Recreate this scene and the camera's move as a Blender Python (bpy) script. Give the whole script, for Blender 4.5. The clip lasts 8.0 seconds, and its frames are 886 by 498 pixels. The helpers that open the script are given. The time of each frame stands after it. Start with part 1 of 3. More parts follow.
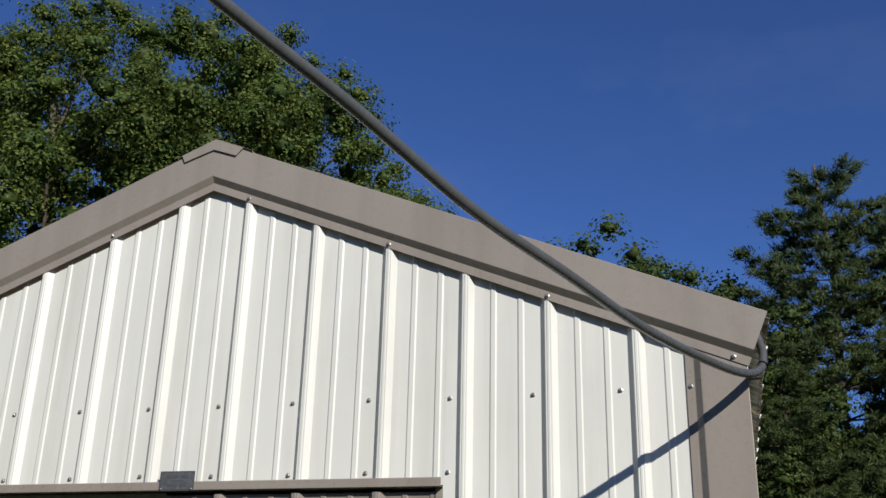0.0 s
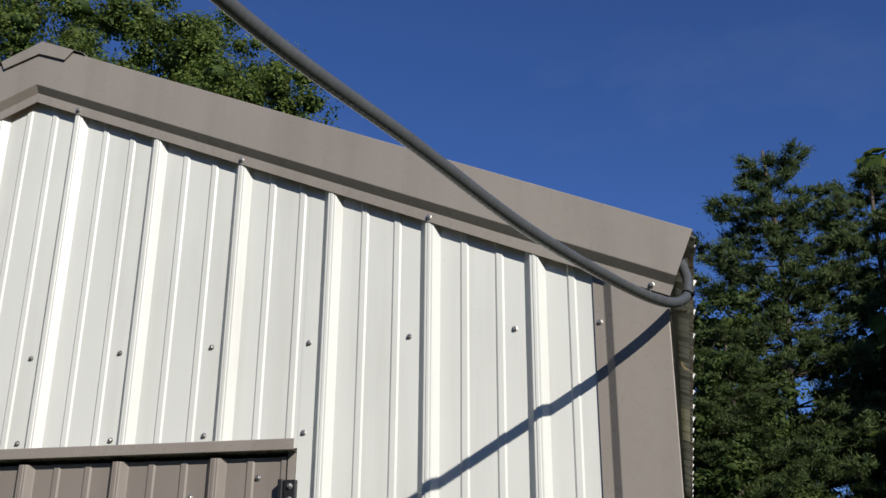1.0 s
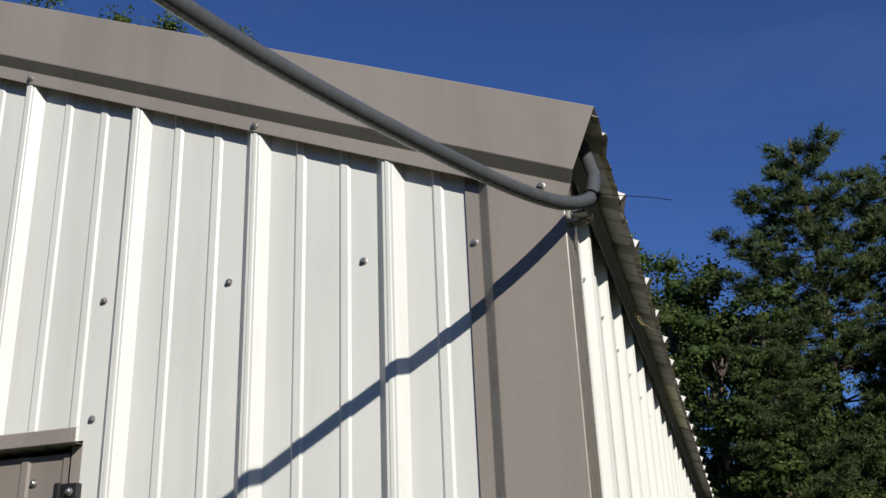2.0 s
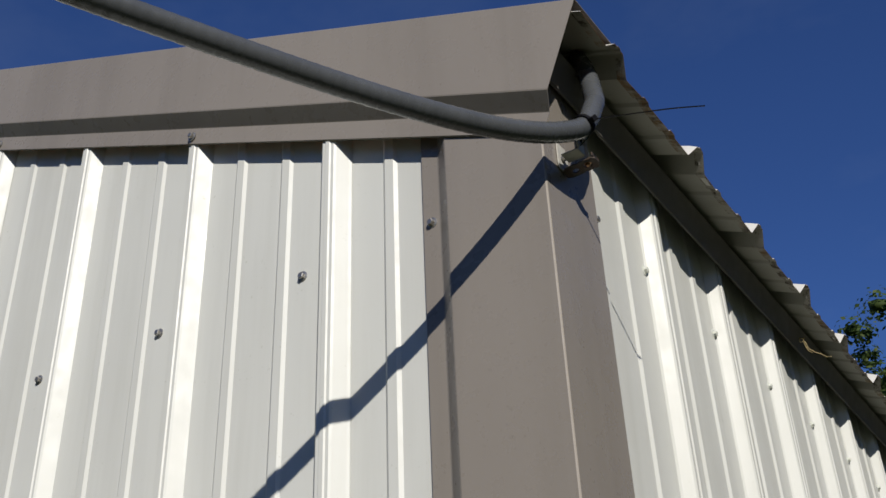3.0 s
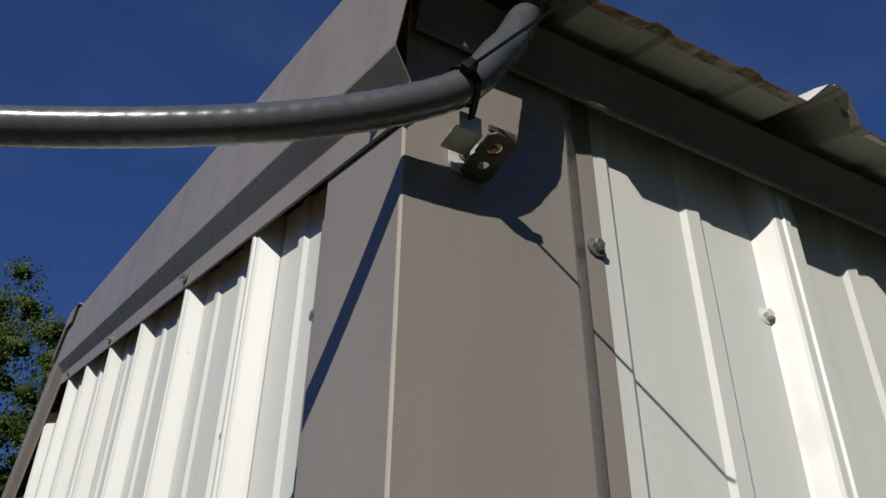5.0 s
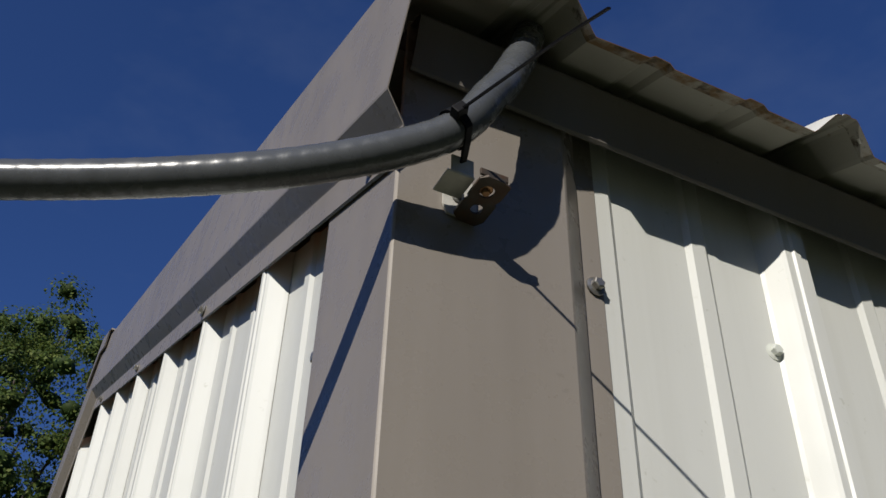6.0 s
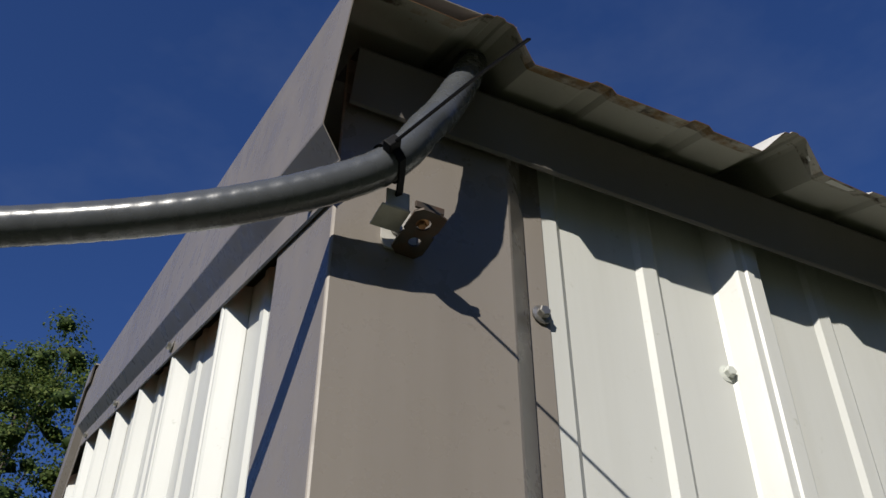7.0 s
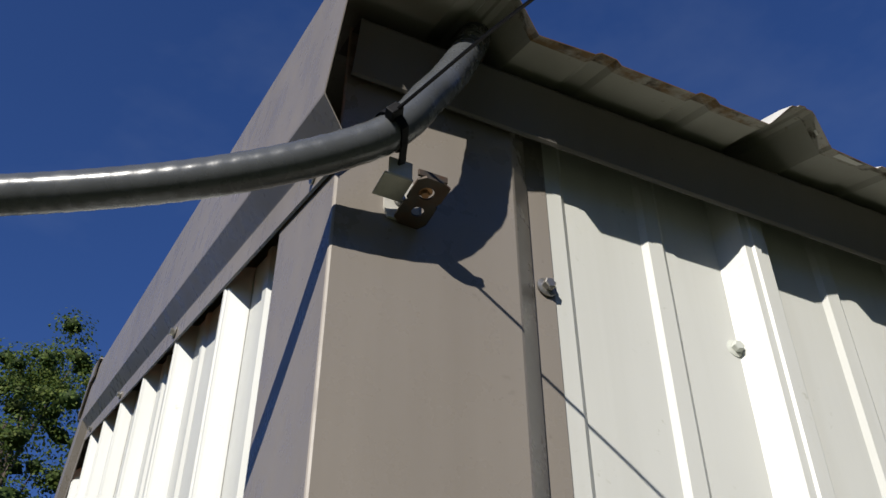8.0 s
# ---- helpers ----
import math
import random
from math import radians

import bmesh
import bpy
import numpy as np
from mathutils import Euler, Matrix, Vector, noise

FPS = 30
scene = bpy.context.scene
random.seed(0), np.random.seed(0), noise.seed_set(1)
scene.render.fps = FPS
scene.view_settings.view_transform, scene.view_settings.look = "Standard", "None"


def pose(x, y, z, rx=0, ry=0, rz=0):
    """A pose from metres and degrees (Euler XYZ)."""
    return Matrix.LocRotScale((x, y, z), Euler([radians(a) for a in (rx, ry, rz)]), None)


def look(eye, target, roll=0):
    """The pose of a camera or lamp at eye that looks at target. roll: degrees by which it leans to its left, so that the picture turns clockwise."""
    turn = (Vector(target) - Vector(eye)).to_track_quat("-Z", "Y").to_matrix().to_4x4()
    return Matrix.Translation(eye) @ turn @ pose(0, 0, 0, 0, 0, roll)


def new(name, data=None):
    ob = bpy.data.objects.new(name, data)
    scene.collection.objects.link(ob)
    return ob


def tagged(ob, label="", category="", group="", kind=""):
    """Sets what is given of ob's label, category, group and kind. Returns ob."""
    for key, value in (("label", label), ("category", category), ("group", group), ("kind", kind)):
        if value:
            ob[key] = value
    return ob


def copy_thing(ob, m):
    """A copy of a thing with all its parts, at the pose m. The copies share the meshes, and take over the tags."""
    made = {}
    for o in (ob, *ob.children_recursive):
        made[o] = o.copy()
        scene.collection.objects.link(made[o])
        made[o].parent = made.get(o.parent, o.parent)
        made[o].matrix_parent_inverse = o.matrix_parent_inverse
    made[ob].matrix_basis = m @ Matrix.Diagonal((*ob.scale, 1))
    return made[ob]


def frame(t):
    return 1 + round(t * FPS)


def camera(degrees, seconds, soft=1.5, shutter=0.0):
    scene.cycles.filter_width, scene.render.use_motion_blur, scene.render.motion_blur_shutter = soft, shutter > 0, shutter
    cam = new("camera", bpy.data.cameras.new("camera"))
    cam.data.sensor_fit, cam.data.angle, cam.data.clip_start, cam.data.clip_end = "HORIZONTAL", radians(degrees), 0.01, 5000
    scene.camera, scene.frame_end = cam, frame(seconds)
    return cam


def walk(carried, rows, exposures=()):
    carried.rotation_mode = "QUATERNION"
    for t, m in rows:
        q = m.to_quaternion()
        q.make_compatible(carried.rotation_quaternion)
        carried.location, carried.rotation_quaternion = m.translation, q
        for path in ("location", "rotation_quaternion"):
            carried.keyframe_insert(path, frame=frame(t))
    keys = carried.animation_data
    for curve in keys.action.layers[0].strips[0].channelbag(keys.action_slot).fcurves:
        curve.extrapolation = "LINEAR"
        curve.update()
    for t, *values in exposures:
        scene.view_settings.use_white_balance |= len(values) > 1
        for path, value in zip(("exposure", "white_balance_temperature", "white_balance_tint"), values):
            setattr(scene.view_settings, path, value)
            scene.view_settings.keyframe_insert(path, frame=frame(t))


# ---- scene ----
cam = camera(47.4, 8.0)
PATH = [
    (0, (1.933, -3.434, 1.615), (1.425, -1.64, 2.336), 1.4),
    (0.5, (1.991, -3.069, 1.597), (1.533, -1.252, 2.296), 1.3),
    (1, (2.02, -2.681, 1.627), (1.597, -0.861, 2.342), 0.3),
    (1.5, (2.209, -2.227, 1.641), (1.756, -0.408, 2.337), -1.9),
    (1.7, (2.24, -2.057, 1.658), (1.799, -0.238, 2.365), -2.4),
    (2.8, (2.431, -1.168, 1.669), (1.587, 0.371, 2.627), -2.2),
    (3, (2.484, -1.007, 1.702), (1.555, 0.455, 2.701), -2.6),
    (3.5, (2.463, -0.697, 1.72), (1.394, 0.562, 2.848), -2.5),
    (4, (2.457, -0.494, 1.852), (1.26, 0.491, 3.116), -1.8),
    (4.5, (2.493, -0.316, 1.93), (1.182, 0.494, 3.205), -1.1),
    (4.7, (2.496, -0.278, 1.932), (1.157, 0.503, 3.195), -0.3),
    (5.8, (2.532, -0.246, 1.969), (1.125, 0.428, 3.22), 1.8),
    (6, (2.529, -0.236, 1.96), (1.134, 0.432, 3.228), 1.8),
    (6.5, (2.533, -0.215, 1.962), (1.146, 0.446, 3.242), 1.4),
    (7, (2.551, -0.198, 1.97), (1.18, 0.46, 3.269), -0.1),
    (7.5, (2.534, -0.193, 1.96), (1.167, 0.466, 3.263), -0.3),
    (8, (2.532, -0.188, 1.959), (1.158, 0.461, 3.259), -0.1),
]
LIGHT = [(0, 0.2), (1.5, 0.2), (3, -0.12), (3.5, -0.35), (4, -0.53), (4.5, -0.28), (6, -0.05), (7, 0.08), (8, 0.24)]
walk(cam, [(t, look(eye, target, roll)) for t, eye, target, roll in PATH], LIGHT)

# ---- daylight: clear summer morning, sun to the side of the gable ----
SUN_AZ, SUN_EL = 42.5, 30.7          # degrees from -y towards +x, and up
to_sun = Vector((math.sin(radians(SUN_AZ)) * math.cos(radians(SUN_EL)),
                 -math.cos(radians(SUN_AZ)) * math.cos(radians(SUN_EL)), math.sin(radians(SUN_EL))))
world = bpy.data.worlds.new("sky")
scene.world = world
world.use_nodes = True
wn, wl = world.node_tree.nodes, world.node_tree.links
sky = wn.new("ShaderNodeTexSky")
sky.sky_type, sky.sun_disc = "NISHITA", False
sky.sun_elevation, sky.sun_rotation = radians(SUN_EL), math.atan2(to_sun.x, to_sun.y)
sky.air_density, sky.dust_density, sky.ozone_density, sky.altitude = 1.0, 0.2, 2.0, 800
deep = wn.new("ShaderNodeMix")              # a clear, dry, deep blue sky
deep.data_type, deep.blend_type = "RGBA", "MULTIPLY"
deep.inputs[0].default_value, deep.inputs[7].default_value = 1.0, (0.36, 0.54, 0.95, 1)
wl.new(sky.outputs[0], deep.inputs[6])
wisp = wn.new("ShaderNodeTexNoise")         # faint wisps of high cloud
wisp.inputs["Scale"].default_value, wisp.inputs["Detail"].default_value, wisp.inputs["Roughness"].default_value = 3.2, 5, 0.6
stretch = wn.new("ShaderNodeMapping")
stretch.inputs["Scale"].default_value, stretch.inputs["Rotation"].default_value = (1.0, 1.0, 2.2), (0.4, 0.5, 0.0)
wl.new(wn.new("ShaderNodeTexCoord").outputs["Generated"], stretch.inputs[0])
wl.new(stretch.outputs[0], wisp.inputs["Vector"])
thin = wn.new("ShaderNodeMapRange")
thin.inputs["From Min"].default_value, thin.inputs["From Max"].default_value, thin.inputs["To Max"].default_value = 0.5, 0.8, 0.09
wl.new(wisp.outputs["Fac"], thin.inputs["Value"])
veil = wn.new("ShaderNodeMix")
veil.data_type, veil.inputs[7].default_value = "RGBA", (3.0, 3.6, 4.6, 1)
wl.new(thin.outputs[0], veil.inputs[0])
wl.new(deep.outputs[2], veil.inputs[6])
wl.new(veil.outputs[2], wn["Background"].inputs[0])
wn["Background"].inputs[1].default_value = 0.091
sun = new("sun", bpy.data.lights.new("sun", "SUN"))
sun.data.energy, sun.data.angle, sun.data.color = 4.6, radians(0.53), (1.0, 0.95, 0.87)
sun.matrix_world = look((0, 0, 0), -to_sun)


# ---- materials ----
def material(name):
    m = bpy.data.materials.new(name)
    m.use_nodes = True
    return m, m.node_tree.nodes, m.node_tree.links, m.node_tree.nodes["Principled BSDF"]


def ramp(nodes, links, source, stops):
    r = nodes.new("ShaderNodeValToRGB")
    while len(r.color_ramp.elements) < len(stops):
        r.color_ramp.elements.new(0.5)
    for e, (p, c) in zip(r.color_ramp.elements, stops):
        e.position, e.color = p, (*c, 1) if len(c) == 3 else c
    links.new(source, r.inputs[0])
    return r.outputs[0]


def noise_of(nodes, links, scale, detail=4, rough=0.6, squash=(1, 1, 1), coords="Object"):
    tc = nodes.new("ShaderNodeTexCoord")
    mp = nodes.new("ShaderNodeMapping")
    mp.inputs["Scale"].default_value = squash
    links.new(tc.outputs[coords], mp.inputs[0])
    n = nodes.new("ShaderNodeTexNoise")
    n.inputs["Scale"].default_value, n.inputs["Detail"].default_value, n.inputs["Roughness"].default_value = scale, detail, rough
    links.new(mp.outputs[0], n.inputs["Vector"])
    return n.outputs["Fac"]


def bump(nodes, links, bsdf, source, strength, distance):
    b = nodes.new("ShaderNodeBump")
    b.inputs["Strength"].default_value, b.inputs["Distance"].default_value = strength, distance
    links.new(source, b.inputs["Height"])
    links.new(b.outputs[0], bsdf.inputs["Normal"])


def mix_color(nodes, links, fac, a, b, how="MIX"):
    mx = nodes.new("ShaderNodeMix")
    mx.data_type, mx.blend_type = "RGBA", how
    for sock, v in ((mx.inputs[0], fac), (mx.inputs[6], a), (mx.inputs[7], b)):
        if isinstance(v, (int, float)):
            sock.default_value = v
        elif isinstance(v, tuple):
            sock.default_value = (*v, 1)
        else:
            links.new(v, sock)
    return mx.outputs[2]


def painted_steel(name, base, dull, rough=0.38, wavy=0.07, specks=(0.84, 0.84, 0.8)):
    """Baked paint on steel sheet: broad chalking, downward streaks, fine specks of dirt, slight oil-canning."""
    m, n, l, b = material(name)
    broad = ramp(n, l, noise_of(n, l, 2.2, 3), [(0.3, base), (0.75, dull)])
    streak = ramp(n, l, noise_of(n, l, 9, 5, 0.65, (1, 1, 0.06)), [(0.46, (1, 1, 1)), (0.78, (0.86, 0.855, 0.84))])
    speck = ramp(n, l, noise_of(n, l, 160, 2, 0.5), [(0.66, (1, 1, 1)), (0.74, specks)])
    col = mix_color(n, l, 1.0, broad, streak, "MULTIPLY")
    patch = ramp(n, l, noise_of(n, l, 14, 3), [(0.5, (0, 0, 0)), (0.68, (1, 1, 1))])
    col = mix_color(n, l, patch, col, mix_color(n, l, 1.0, col, speck, "MULTIPLY"))
    l.new(col, b.inputs["Base Color"])
    l.new(ramp(n, l, noise_of(n, l, 30, 4), [(0.3, (rough - 0.06,) * 3), (0.7, (rough + 0.1,) * 3)]), b.inputs["Roughness"])
    bump(n, l, b, noise_of(n, l, 5, 2), wavy, 0.004)
    return m


def metal(name, base, rough, rust=None):
    m, n, l, b = material(name)
    b.inputs["Metallic"].default_value = 0.85
    col = ramp(n, l, noise_of(n, l, 60, 4), [(0.3, base), (0.7, tuple(c * 0.7 for c in base))])
    if rust:
        fac = ramp(n, l, noise_of(n, l, 38, 5, 0.7), [(0.44, (0, 0, 0)), (0.58, (1, 1, 1))])
        col = mix_color(n, l, fac, col, rust)
        inv = ramp(n, l, fac, [(0, (0.85,) * 3), (1, (0.0,) * 3)])
        l.new(inv, b.inputs["Metallic"])
    l.new(col, b.inputs["Base Color"])
    l.new(ramp(n, l, noise_of(n, l, 90, 3), [(0.3, (rough - 0.08,) * 3), (0.7, (rough + 0.12,) * 3)]), b.inputs["Roughness"])
    bump(n, l, b, noise_of(n, l, 220, 3), 0.15, 0.0006)
    return m


def plain(name, base, rough, vary=0.25, scale=60, grain=0.1):
    m, n, l, b = material(name)
    l.new(ramp(n, l, noise_of(n, l, scale, 4), [(0.3, base), (0.75, tuple(c * (1 - vary) for c in base))]), b.inputs["Base Color"])
    b.inputs["Roughness"].default_value = rough
    bump(n, l, b, noise_of(n, l, scale * 4, 3), grain, 0.0005)
    return m


WHITE = painted_steel("white_panel_paint", (0.66, 0.668, 0.628), (0.61, 0.617, 0.578), 0.42)
WHITE.node_tree.nodes["Principled BSDF"].inputs["Specular IOR Level"].default_value = 0.45
TAUPE = painted_steel("taupe_trim_paint", (0.275, 0.247, 0.215), (0.25, 0.224, 0.196), 0.28, 0.08, (0.8, 0.8, 0.8))
# lighter taupe for the two narrow facets of the corner trim's outer fold
FOLD_PALE = painted_steel("paler_fold_paint", (0.42, 0.38, 0.33), (0.36, 0.325, 0.28), 0.25, 0.05)
DOOR_BROWN = painted_steel("taupe_door_paint", (0.232, 0.203, 0.178), (0.208, 0.182, 0.16), 0.4, 0.1, (0.8, 0.8, 0.8))
# eave trim: the same taupe with the roof edge's shade put into it
EAVE_SHADE = painted_steel("shaded_eave_paint", (0.165, 0.15, 0.134), (0.145, 0.132, 0.118), 0.45, 0.1, (0.7, 0.7, 0.7))
PRIMER = plain("red_oxide_primer", (0.66, 0.16, 0.04), 0.7, 0.5, 40)
BACKER = painted_steel("roof_underside_backer", (0.34, 0.33, 0.285), (0.29, 0.28, 0.235), 0.62, 0.1, (0.6, 0.5, 0.35))
ROOF_TOP = painted_steel("roof_top_paint", (0.66, 0.65, 0.6), (0.58, 0.57, 0.52), 0.4)
PALE = painted_steel("pale_roof_backer", (0.7, 0.66, 0.45), (0.62, 0.58, 0.4), 0.5)
EDGE_RUST = plain("rusted_cut_edge", (0.2, 0.095, 0.03), 0.8, 0.6, 30)


def stained_lip():
    """The roof sheet's underside along the eave: pale backer with ragged rust and black mould."""
    m, n, l, b = material("stained_roof_lip")
    rust = ramp(n, l, noise_of(n, l, 16, 6, 0.7), [(0.5, (0, 0, 0)), (0.62, (1, 1, 1))])
    mould = ramp(n, l, noise_of(n, l, 45, 5, 0.7), [(0.5, (0, 0, 0)), (0.62, (1, 1, 1))])
    col = mix_color(n, l, rust, (0.31, 0.295, 0.25), (0.17, 0.105, 0.045))
    l.new(mix_color(n, l, mould, col, (0.06, 0.045, 0.03)), b.inputs["Base Color"])
    b.inputs["Roughness"].default_value = 0.75
    return m


STAINED = stained_lip()
SCREW = metal("zinc_screw", (0.5, 0.48, 0.44), 0.34)
SCREW_PAINT = plain("white_screw_paint", (0.62, 0.64, 0.58), 0.4, 0.12, 200)
GASKET = plain("rubber_washer", (0.05, 0.05, 0.05), 0.7)
GALV = plain("galvanised_bracket", (0.6, 0.585, 0.53), 0.42, 0.3, 90)
RUSTY = metal("rusting_bracket", (0.1, 0.09, 0.078), 0.6, (0.06, 0.03, 0.014))
COPPER = metal("corroded_bolt", (0.42, 0.24, 0.12), 0.45)
BLACK = plain("black_nylon", (0.006, 0.006, 0.007), 0.6)
BLACK.node_tree.nodes["Principled BSDF"].inputs["Specular IOR Level"].default_value = 0.15
HINGE = plain("black_hinge_paint", (0.018, 0.018, 0.02), 0.4)
PLATE = metal("sign_plate", (0.3, 0.31, 0.32), 0.5)
PLATE_INK = plain("sign_ink", (0.07, 0.075, 0.08), 0.6)
CREAM = plain("cream_board_paint", (0.72, 0.69, 0.55), 0.5, 0.12, 6)
OLIVE = plain("weathered_lath", (0.27, 0.25, 0.16), 0.8, 0.4, 20)
PLASTIC = plain("black_plastic_film", (0.018, 0.017, 0.02), 0.28)
# trim backs near black: the deep shade under the roof put into the colour
TRIM_BACK_SHADE = plain("shaded_trim_back", (0.1, 0.085, 0.075), 0.6)
INSIDE = plain("interior_liner", (0.35, 0.34, 0.31), 0.8)


def conduit_material():
    """Grey PVC sheath with faint moulding rings, glossy."""
    m, n, l, b = material("grey_conduit_sheath")
    l.new(ramp(n, l, noise_of(n, l, 25, 5), [(0.3, (0.088, 0.094, 0.1)), (0.7, (0.07, 0.075, 0.08))]), b.inputs["Base Color"])
    l.new(ramp(n, l, noise_of(n, l, 70, 4), [(0.35, (0.2,) * 3), (0.7, (0.34,) * 3)]), b.inputs["Roughness"])
    bump(n, l, b, noise_of(n, l, 110, 2), 0.12, 0.001)
    return m


CONDUIT = conduit_material()


def leaf_material(name, dark, light, warm):
    m, n, l, b = material(name)
    geo = n.new("ShaderNodeNewGeometry")
    col = ramp(n, l, geo.outputs["Random Per Island"], [(0.0, dark), (0.6, light), (1.0, warm)])
    big = ramp(n, l, noise_of(n, l, 0.7, 3), [(0.3, (0.75,) * 3), (0.7, (1.15,) * 3)])
    col = mix_color(n, l, 1.0, col, big, "MULTIPLY")
    l.new(col, b.inputs["Base Color"])
    b.inputs["Roughness"].default_value = 0.65
    b.inputs["Specular IOR Level"].default_value = 0.25
    tr = n.new("ShaderNodeBsdfTranslucent")
    l.new(col, tr.inputs[0])
    mx = n.new("ShaderNodeMixShader")
    mx.inputs[0].default_value = 0.4
    l.new(b.outputs[0], mx.inputs[1])
    l.new(tr.outputs[0], mx.inputs[2])
    l.new(mx.outputs[0], n["Material Output"].inputs[0])
    return m


LEAF = leaf_material("oak_leaves", (0.055, 0.098, 0.022), (0.118, 0.168, 0.036), (0.175, 0.205, 0.045))
NEEDLE = leaf_material("pine_needles", (0.055, 0.095, 0.034), (0.105, 0.15, 0.052), (0.145, 0.175, 0.062))
# oak_c greens: LEAF darkened, with neighbouring trees' shade put into the colour
LEAF_SHADE = leaf_material("shaded_leaves", (0.037, 0.07, 0.018), (0.072, 0.112, 0.027), (0.108, 0.136, 0.033))
# crown insides: leaf and needle greens darkened, inner shade put into the colour
LEAF_DEEP = leaf_material("shaded_inner_leaves", (0.035, 0.065, 0.015), (0.06, 0.092, 0.02), (0.08, 0.105, 0.026))
NEEDLE_DEEP = leaf_material("shaded_inner_needles", (0.024, 0.045, 0.016), (0.042, 0.066, 0.024), (0.055, 0.075, 0.03))
BARK = plain("grey_brown_bark", (0.11, 0.085, 0.065), 0.9, 0.5, 9, 0.6)


def ground_material():
    m, n, l, b = material("mown_grass")
    a = ramp(n, l, noise_of(n, l, 0.35, 5), [(0.3, (0.026, 0.046, 0.013)), (0.7, (0.056, 0.062, 0.026))])
    f = ramp(n, l, noise_of(n, l, 40, 4), [(0.3, (0.6,) * 3), (0.7, (1.2,) * 3)])
    l.new(mix_color(n, l, 1.0, a, f, "MULTIPLY"), b.inputs["Base Color"])
    b.inputs["Roughness"].default_value = 0.9
    bump(n, l, b, noise_of(n, l, 60, 4), 0.6, 0.02)
    return m


GRASS = ground_material()


# ---- building blocks ----
def thing(name, label, category, group="", kind="", at=(0, 0, 0)):
    e = new(name)
    e.location = at
    return tagged(e, label, category, group, kind)


def mesh_of(name, verts, faces, mats, index=None, smooth=False):
    me = bpy.data.meshes.new(name)
    me.from_pydata([tuple(v) for v in verts], [], faces)
    for m in mats:
        me.materials.append(m)
    if index is not None:
        me.polygons.foreach_set("material_index", index)
    if smooth:
        me.polygons.foreach_set("use_smooth", [True] * len(me.polygons))
    me.update()
    return me


def child(name, me, parent, label=""):
    ob = new(name, me)
    ob.parent = parent
    ob.matrix_parent_inverse = Matrix.Translation(parent.location).inverted() if parent.parent is None else Matrix()
    if label:
        ob["label"] = label
    return ob


def part(name, bm, mat, parent, label="", smooth=False):
    bmesh.ops.recalc_face_normals(bm, faces=bm.faces)
    me = bpy.data.meshes.new(name)
    bm.to_mesh(me)
    bm.free()
    for m in (mat if isinstance(mat, (list, tuple)) else [mat]):
        me.materials.append(m)
    if smooth:
        me.polygons.foreach_set("use_smooth", [True] * len(me.polygons))
    return child(name, me, parent, label)


def add_box(bm, a, b, bevel=0.0):
    r = bmesh.ops.create_cube(bm, size=1.0)
    a, b = Vector(a), Vector(b)
    for v in r["verts"]:
        v.co = Vector(((a[i] + b[i]) / 2 + v.co[i] * (b[i] - a[i]) for i in range(3)))
    if bevel:
        edges = list({e for v in r["verts"] for e in v.link_edges})
        bmesh.ops.bevel(bm, geom=edges, offset=bevel, segments=2, affect="EDGES", profile=0.5)


def box(name, a, b, mat, parent, label="", bevel=0.0):
    bm = bmesh.new()
    add_box(bm, a, b, bevel)
    return part(name, bm, mat, parent, label)


def sweep_sheet(name, outer, inner, mats, parent, label="", paler=(), lip=None, dark=()):
    """A folded sheet: outer and inner are lists of stations, each a list of points along the fold profile."""
    n, k = len(outer), len(outer[0])
    verts = [p for s in outer for p in s] + [p for s in inner for p in s]
    off = n * k
    faces, index = [], []
    for i in range(n - 1):
        for j in range(k - 1):
            a, b, c, d = i * k + j, i * k + j + 1, (i + 1) * k + j + 1, (i + 1) * k + j
            faces += [(a, b, c, d), (off + d, off + c, off + b, off + a)]
            index += [len(mats) - 1 if j in paler else 0, len(mats) - 1 if j in dark else lip if lip is not None and i == n - 2 else 1]
    rim = [j for j in range(k)] + [i * k + k - 1 for i in range(1, n)] + [(n - 1) * k + j for j in range(k - 2, -1, -1)] + [i * k for i in range(n - 2, 0, -1)]
    for a, b in zip(rim, rim[1:] + rim[:1]):
        faces.append((b, a, off + a, off + b))
        index.append(2 if len(mats) > 2 and not paler and not dark and min(a, b) >= (n - 1) * k else 0)
    return child(name, mesh_of(name, verts, faces, mats, index), parent, label)


def offset_profile(pts, t):
    """The open 2D polyline moved t to its right."""
    out = []
    for i, p in enumerate(pts):
        a = Vector(pts[max(i - 1, 0)])
        c = Vector(pts[min(i + 1, len(pts) - 1)])
        p = Vector(p)
        d1 = (p - a).normalized() if i else (c - p).normalized()
        d2 = (c - p).normalized() if i < len(pts) - 1 else d1
        nrm = Vector((d1.y + d2.y, -d1.x - d2.x))
        nrm = nrm.normalized() if nrm.length > 1e-6 else Vector((d1.y, -d1.x))
        out.append(tuple(p + nrm * t / max(0.5, nrm.dot(Vector((d1.y, -d1.x))))))
    return out


# ---- plan of the shed (metres): gable towards -y, ridge over x = 0 ----
SLOPE = 0.409
CS, SN = 1 / math.hypot(1, SLOPE), SLOPE / math.hypot(1, SLOPE)
PITCH, GABLE_PITCH = 0.305, 0.3034   # from rib to rib
RIB_H, RIB_TOP, RIB_BASE = 0.0205, 0.0128, 0.030
HALF = 2.0                      # side walls' pan
FRONT = -0.0135                 # gable's pan
LENGTH = 5.5
RIDGE_X = -0.016
RIDGE_Z = 2.53 + SLOPE * (2.052 - RIDGE_X)  # lower edge of the rake's face at the ridge
